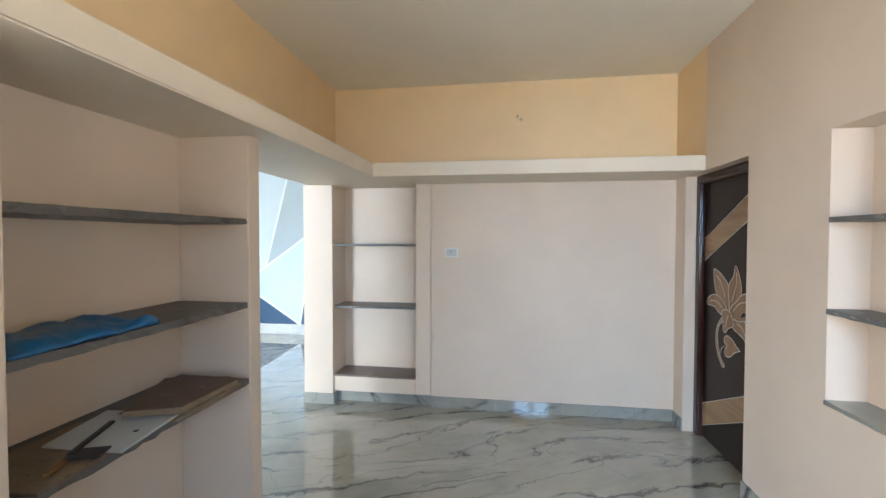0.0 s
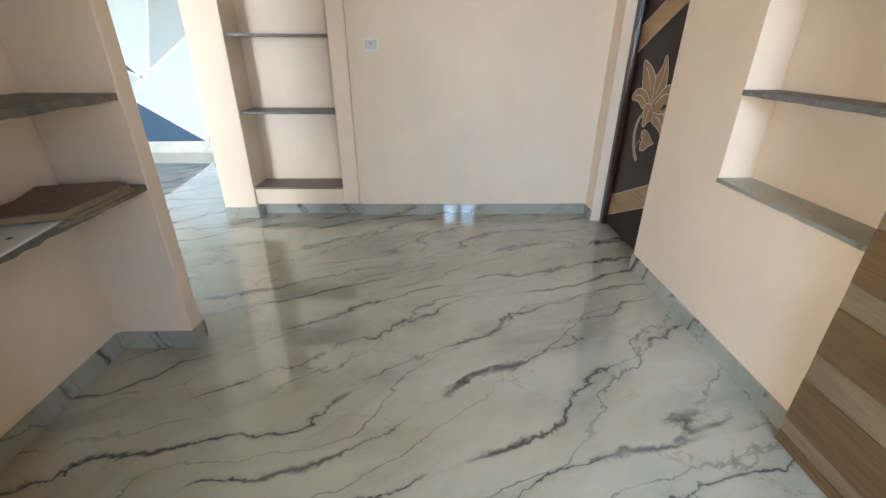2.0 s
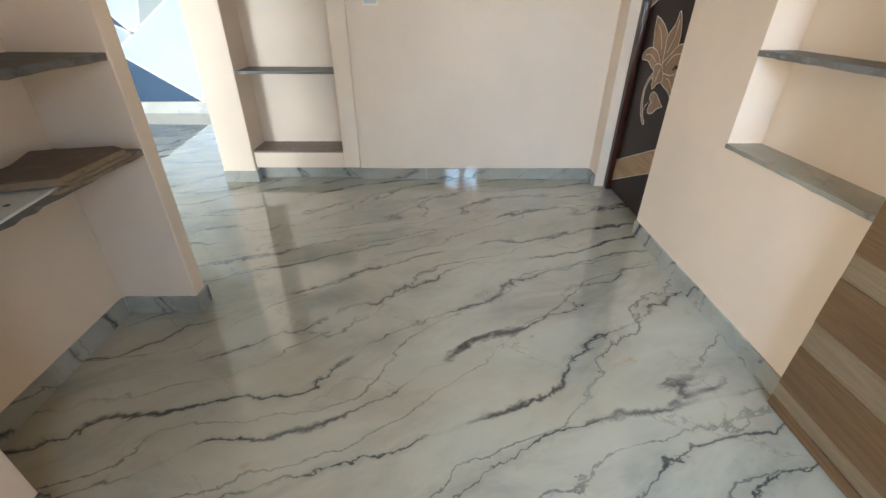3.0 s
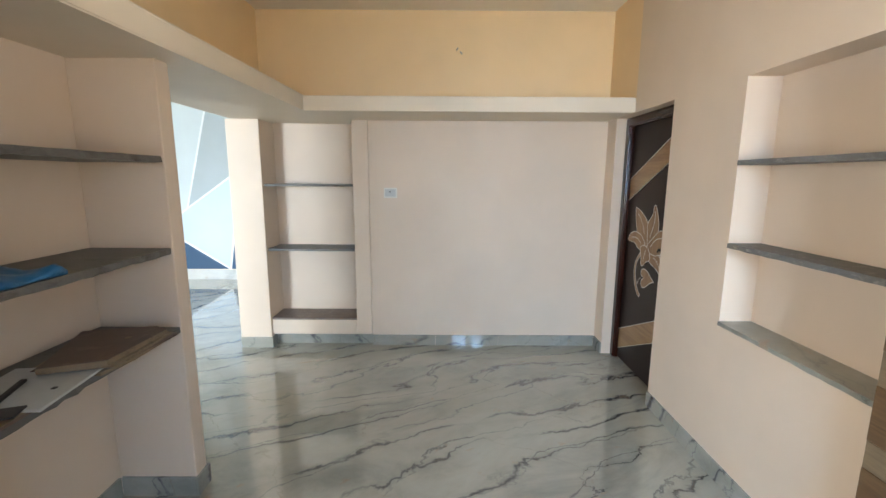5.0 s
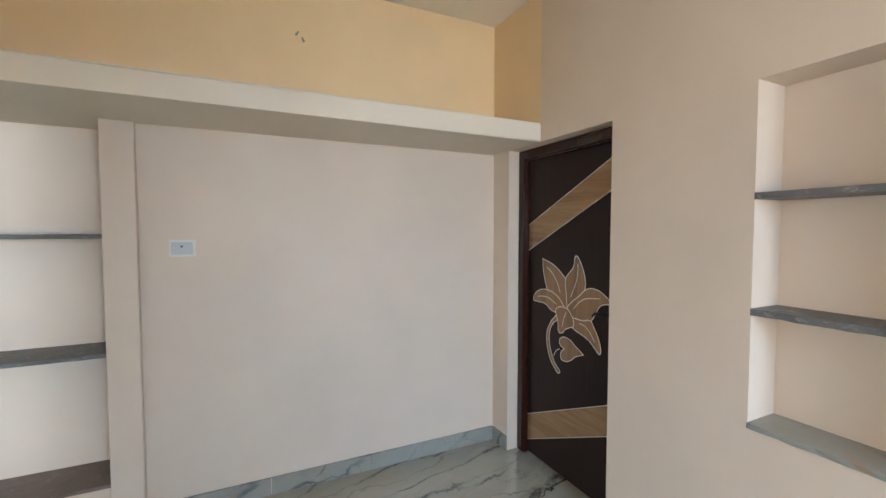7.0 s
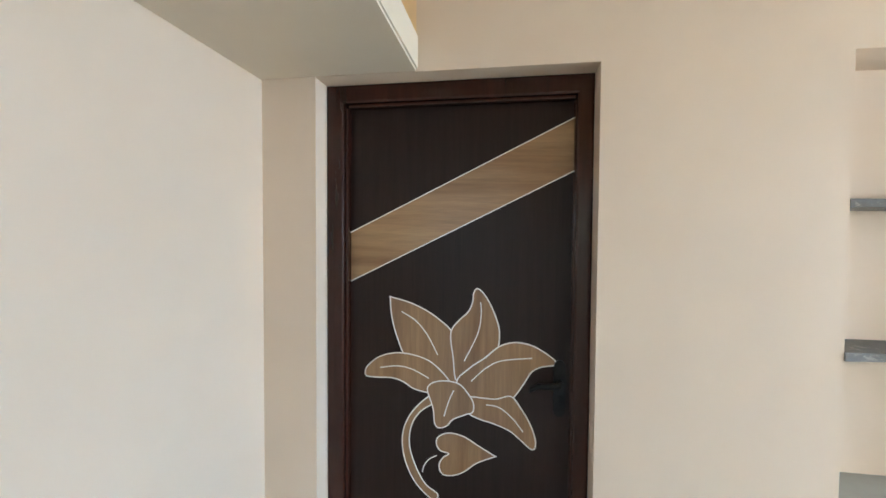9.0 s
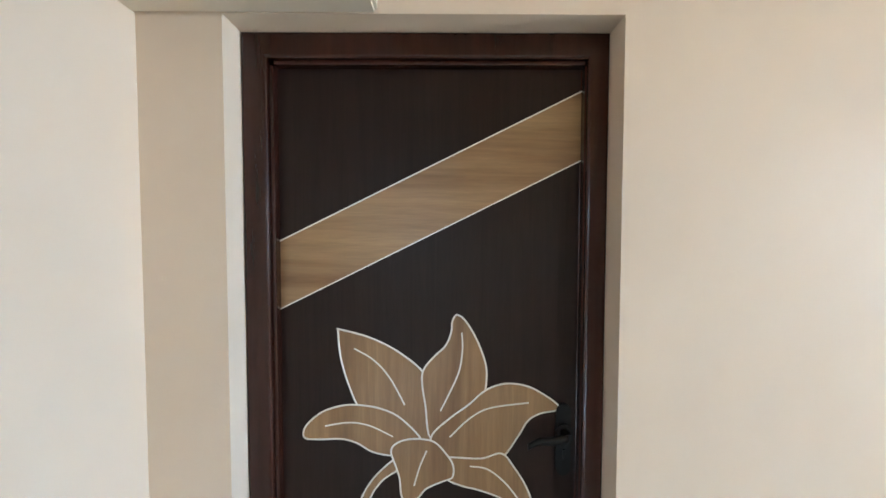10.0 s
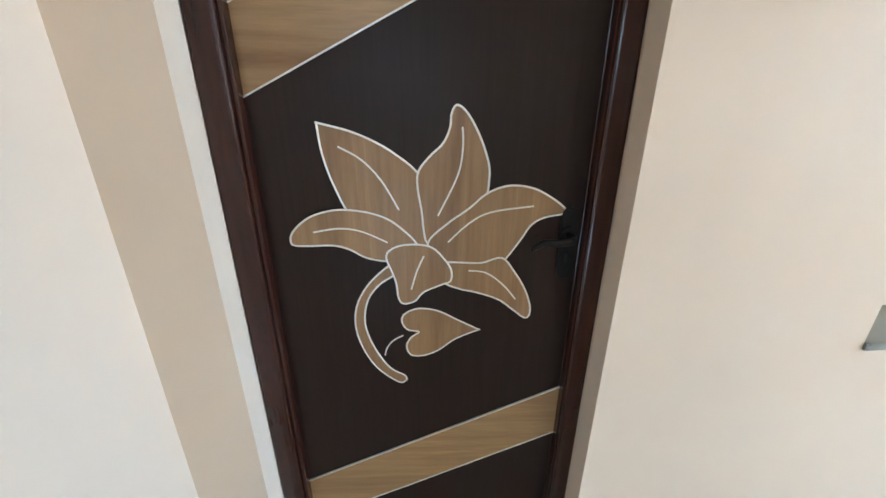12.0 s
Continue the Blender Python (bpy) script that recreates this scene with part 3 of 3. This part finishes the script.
bmesh.ops.create_cone(bm, cap_ends=True, segments=16, radius1=0.012, radius2=0.010, depth=0.045, matrix=pose(LX - 0.030, 2.832, 1.094, 0, 90, 0))
part("spindle", bm, M_BLACK, handle, smooth=False)
bm = blocks((LX - 0.0115, LX - 0.009, 2.826, 2.834, 1.020, 1.046), bevel=0.001)
part("keyhole", bm, plain("keyhole_dark", (0.004, 0.004, 0.004), 0.8), handle)

bm = bmesh.new()
bmesh.ops.create_cone(bm, cap_ends=True, segments=20, radius1=0.022, radius2=0.018, depth=0.012, matrix=pose(LX - 0.014, 2.832, 1.094, 0, 90, 0))
part("rose", bm, M_BLACK, handle, "rounded black iron rose")

# ---- plank door leaf, standing open against the wall ----
plank = thing("open_plank_door", (1.70, 0.8, 0), "open brown door with alternating dark and light horizontal planks", "door")
PX0, PY0, PY1 = 1.688, 0.40, 1.238
part("core", blocks((PX0 + 0.004, PX0 + 0.032, PY0, PY1, 0.006, 2.03)), M_LEAF_DARK, plank)
z, k = 0.006, 0
for h in (0.052, 0.066, 0.198, 0.118, 0.195, 0.098, 0.195, 0.118, 0.195, 0.118, 0.195, 0.118, 0.195, 0.118, 0.045):
    light = k % 2 == 1
    part("plank", blocks((PX0 - (0.0 if light else 0.002), PX0 + 0.004, PY0, PY1, z + 0.001, z + h - 0.001), bevel=0.001, segments=1),
         M_LEAF_LIGHT if light else M_LEAF_DARK, plank, "light brown plank" if light else "")
    z += h
    k += 1

# ---- switch, socket wires ----
sw = thing("switch_plate", (-0.188, YF, 1.449), "small white modular switch plate with grey keys on the wall", "switch")
part("back_box", blocks((-0.246, -0.130, YF - 0.006, YF, 1.406, 1.492), bevel=0.002), M_ROCKER, sw)
for size in ((-0.248, -0.128, 1.480, 1.494), (-0.248, -0.128, 1.404, 1.416), (-0.248, -0.238, 1.416, 1.480), (-0.142, -0.128, 1.416, 1.480)):
    part("rim", blocks((*size[:2], YF - 0.014, YF - 0.0061, *size[2:]), bevel=0.002), M_PLATE, sw, "raised white rim")
for a, b in ((-0.234, -0.205), (-0.203, -0.174), (-0.172, -0.146)):
    part("rocker", blocks((a, b, YF - 0.011, YF - 0.0062, 1.424, 1.470), bevel=0.002), M_ROCKER, sw, "pale grey rocker")
part("indicator", blocks((-0.198, -0.187, YF - 0.0135, YF - 0.0111, 1.452, 1.462), bevel=0.001), M_DARKP, sw, "dark indicator window")
for x0, x1, z0, z1 in ((-4.34, -4.12, 1.235, 1.325), (-4.19, -3.92, 0.585, 0.668)):
    hs = thing("hall_switchboard", ((x0 + x1) / 2, HY1 - 0.01, z0), "white switchboard on the painted hall wall", "switch", "hall switchboards")
    part("plate", blocks((x0, x1, HY1 - 0.022, HY1 - 0.006, z0, z1), bevel=0.004), M_WHITE, hs)
    for i in range(4):
        w = (x1 - x0) / 4.6
        part("rocker", blocks((x0 + 0.02 + i * w, x0 + 0.02 + i * w + w * 0.8, HY1 - 0.027, HY1 - 0.021, z0 + 0.02, z1 - 0.02), bevel=0.002), M_WHITE, hs)

wires = thing("ceiling_rose_wires", (0.42, YF, 2.65), "two short wire ends poking out of a small wall hole", "wires")
for k, (dx, dz) in enumerate(((-0.018, 0.016), (0.014, -0.014))):
    bm = bmesh.new()
    bmesh.ops.create_cone(bm, cap_ends=True, segments=8, radius1=0.007, radius2=0.005, depth=0.03,
                          matrix=pose(0.42 + dx, YF - 0.012, 2.655 + dz, 70, 0, 20 - 50 * k))
    part("wire_end", bm, M_GREYP, wires)
bm = bmesh.new()
bmesh.ops.create_cone(bm, cap_ends=True, segments=20, radius1=0.022, radius2=0.020, depth=0.003, matrix=pose(0.42, YF - 0.0015, 2.655, 90, 0, 0))
part("filler_patch", bm, M_LOFT, wires, "pale filler patch")

# ---- things left on the recess shelves ----
M_BLUE = plain("blue_plastic", (0.02, 0.13, 0.30), 0.38, 0, 0.3)
M_BOARD = shelf_stone("brown_board", (0.13, 0.082, 0.062), (0.16, 0.11, 0.085), 9)
M_BOARD_EDGE = shelf_stone("board_edge", (0.23, 0.165, 0.10), (0.06, 0.042, 0.03))
M_SHEET = plain("pale_sheet", (0.50, 0.51, 0.50), 0.35, 0, 0.1)
M_ORANGE = plain("orange_handle", (0.26, 0.12, 0.03), 0.5, 0, 0.5)
M_DARK = plain("dark_steel", (0.05, 0.05, 0.055), 0.45, 0.5)

SZ2, SZ3 = 1.262, 0.886
bm = bmesh.new()
nx, ny = 16, 26
grid = []
for layer in (0, 1):
    rows = []
    for i in range(nx + 1):
        row = []
        for j in range(ny + 1):
            fx, fy = i / nx, j / ny
            edge = min(fx, 1 - fx, fy, 1 - fy)
            x = -1.265 + 0.295 * fx + 0.02 * noise.noise((fy * 4, 1.3, layer)) - 0.06 * max(0, fy - 0.7) * (1 - fx)
            y = 0.855 + 0.44 * fy + 0.03 * noise.noise((fx * 3, 7.7, layer)) + 0.04 * fx * fy
            puff = 0.008 + 0.020 * min(1, edge * 6) + 0.016 * noise.noise((x * 13, y * 11, 3.1)) + 0.008 * noise.noise((x * 40, y * 40, 1.1))
            puff += 0.018 * math.exp(-((fy - 0.94) / 0.05) ** 2)
            z = SZ2 + (0.001 if layer == 0 else max(0.003, puff))
            row.append(bm.verts.new((x, y, z)))
        rows.append(row)
    grid.append(rows)
for layer in (0, 1):
    g = grid[layer]
    for i in range(nx):
        for j in range(ny):
            bm.faces.new((g[i][j], g[i + 1][j], g[i + 1][j + 1], g[i][j + 1]))
rim = [(i, 0) for i in range(nx)] + [(nx, j) for j in range(ny)] + [(i, ny) for i in range(nx, 0, -1)] + [(0, j) for j in range(ny, 0, -1)]
for q in range(len(rim)):
    (a, b), (c, d) = rim[q], rim[(q + 1) % len(rim)]
    bm.faces.new((grid[0][a][b], grid[0][c][d], grid[1][c][d], grid[1][a][b]))
tagged(new("plastic_bag", mesh_of("plastic_bag", bm, M_BLUE, True)), "crumpled blue plastic bag lying on a stone shelf", "bag")


def board(name, corners, z0, z1, top, label, category, edge=None):
    ob = thing(name, (corners[0][0], corners[0][1], z0), label, category)
    bm = prism(corners, "z", z0, z1 - 0.002)
    part("body", bm, edge or top, ob)
    cx = sum(c[0] for c in corners) / len(corners)
    cy = sum(c[1] for c in corners) / len(corners)
    part("face", prism([(cx + (x - cx) * 0.985, cy + (y - cy) * 0.985) for x, y in corners], "z", z1 - 0.002, z1), top, ob)
    return ob


board("broken_tile", [(-1.20, 1.33), (-1.25, 1.70), (-1.0, 1.79), (-0.91, 1.77), (-0.905, 1.50), (-0.93, 1.37)], SZ3, SZ3 + 0.011, M_BOARD_EDGE,
      "broken brown floor tile at the bottom of a stack", "tile", M_BOARD_EDGE)
board("plywood_offcut", [(-1.17, 1.36), (-1.23, 1.69), (-0.99, 1.77), (-0.885, 1.735), (-0.925, 1.42)], SZ3 + 0.011, SZ3 + 0.021, M_BOARD,
      "thin dark plywood offcut in a stack of boards", "board", M_BOARD)
board("hardboard_sheet", [(-1.12, 1.33), (-1.24, 1.68), (-0.98, 1.76), (-0.90, 1.72), (-0.892, 1.40)], SZ3 + 0.021, SZ3 + 0.031, M_BOARD_EDGE,
      "pale-edged hardboard sheet in a stack of boards", "board", M_BOARD_EDGE)
top_board = board("stacked_board", [(-1.10, 1.31), (-1.245, 1.67), (-0.97, 1.74), (-0.905, 1.70), (-0.915, 1.385)], SZ3 + 0.031, SZ3 + 0.052, M_BOARD,
                  "brown laminate board on top of a stack", "board", M_BOARD_EDGE)
bm = bmesh.new()
bmesh.ops.create_cone(bm, cap_ends=True, segments=14, radius1=0.013, radius2=0.012, depth=0.0012, matrix=pose(-0.995, 1.60, SZ3 + 0.0526))
part("sticker", bm, M_BOARD_EDGE, top_board, "small pale round mark")
board("loose_board", [(-1.26, 0.86), (-1.27, 1.30), (-0.955, 1.36), (-0.94, 0.90)], SZ3, SZ3 + 0.010, M_BOARD_EDGE,
      "thin stained board flat on the stone shelf", "board", M_BOARD)
board("pale_tile", [(-1.195, 1.11), (-1.25, 1.39), (-0.952, 1.43), (-0.908, 1.117)], SZ3 + 0.010, SZ3 + 0.017, M_SHEET,
      "pale grey glossy tile sample on a stained board", "tile")
bm = bmesh.new()
bmesh.ops.create_cone(bm, cap_ends=True, segments=12, radius1=0.010, radius2=0.008, depth=0.001, matrix=pose(-0.985, 1.25, SZ3 + 0.0175, 0, 0, 20))
tagged(new("paint_spot", mesh_of("paint_spot", bm, M_DARK)), "dark dried paint spot on the pale tile", "stain")
knife = thing("putty_knife", (-1.05, 1.1, SZ3 + 0.017), "putty knife with orange handle and dark blade", "tool")
bm = blocks((-0.009, 0.009, -0.05, 0.05, 0.0, 0.012), bevel=0.004)
bmesh.ops.transform(bm, matrix=pose(-1.015, 1.01, SZ3 + 0.011, 0, 0, 22), verts=bm.verts[:])
part("handle", bm, M_ORANGE, knife, "worn orange handle")
bm = blocks((-0.009, 0.009, -0.12, 0.12, 0.0, 0.010), bevel=0.003)
bmesh.ops.transform(bm, matrix=pose(-1.075, 1.175, SZ3 + 0.020, 0, 0, 21), verts=bm.verts[:])
part("shank", bm, M_DARK, knife)
bm = blocks((-0.05, 0.05, -0.035, 0.035, 0.0, 0.006), bevel=0.002)
bmesh.ops.transform(bm, matrix=pose(-0.995, 1.085, SZ3 + 0.018, 0, 0, 20), verts=bm.verts[:])
part("blade", bm, M_DARK, knife, "dark rusty blade")
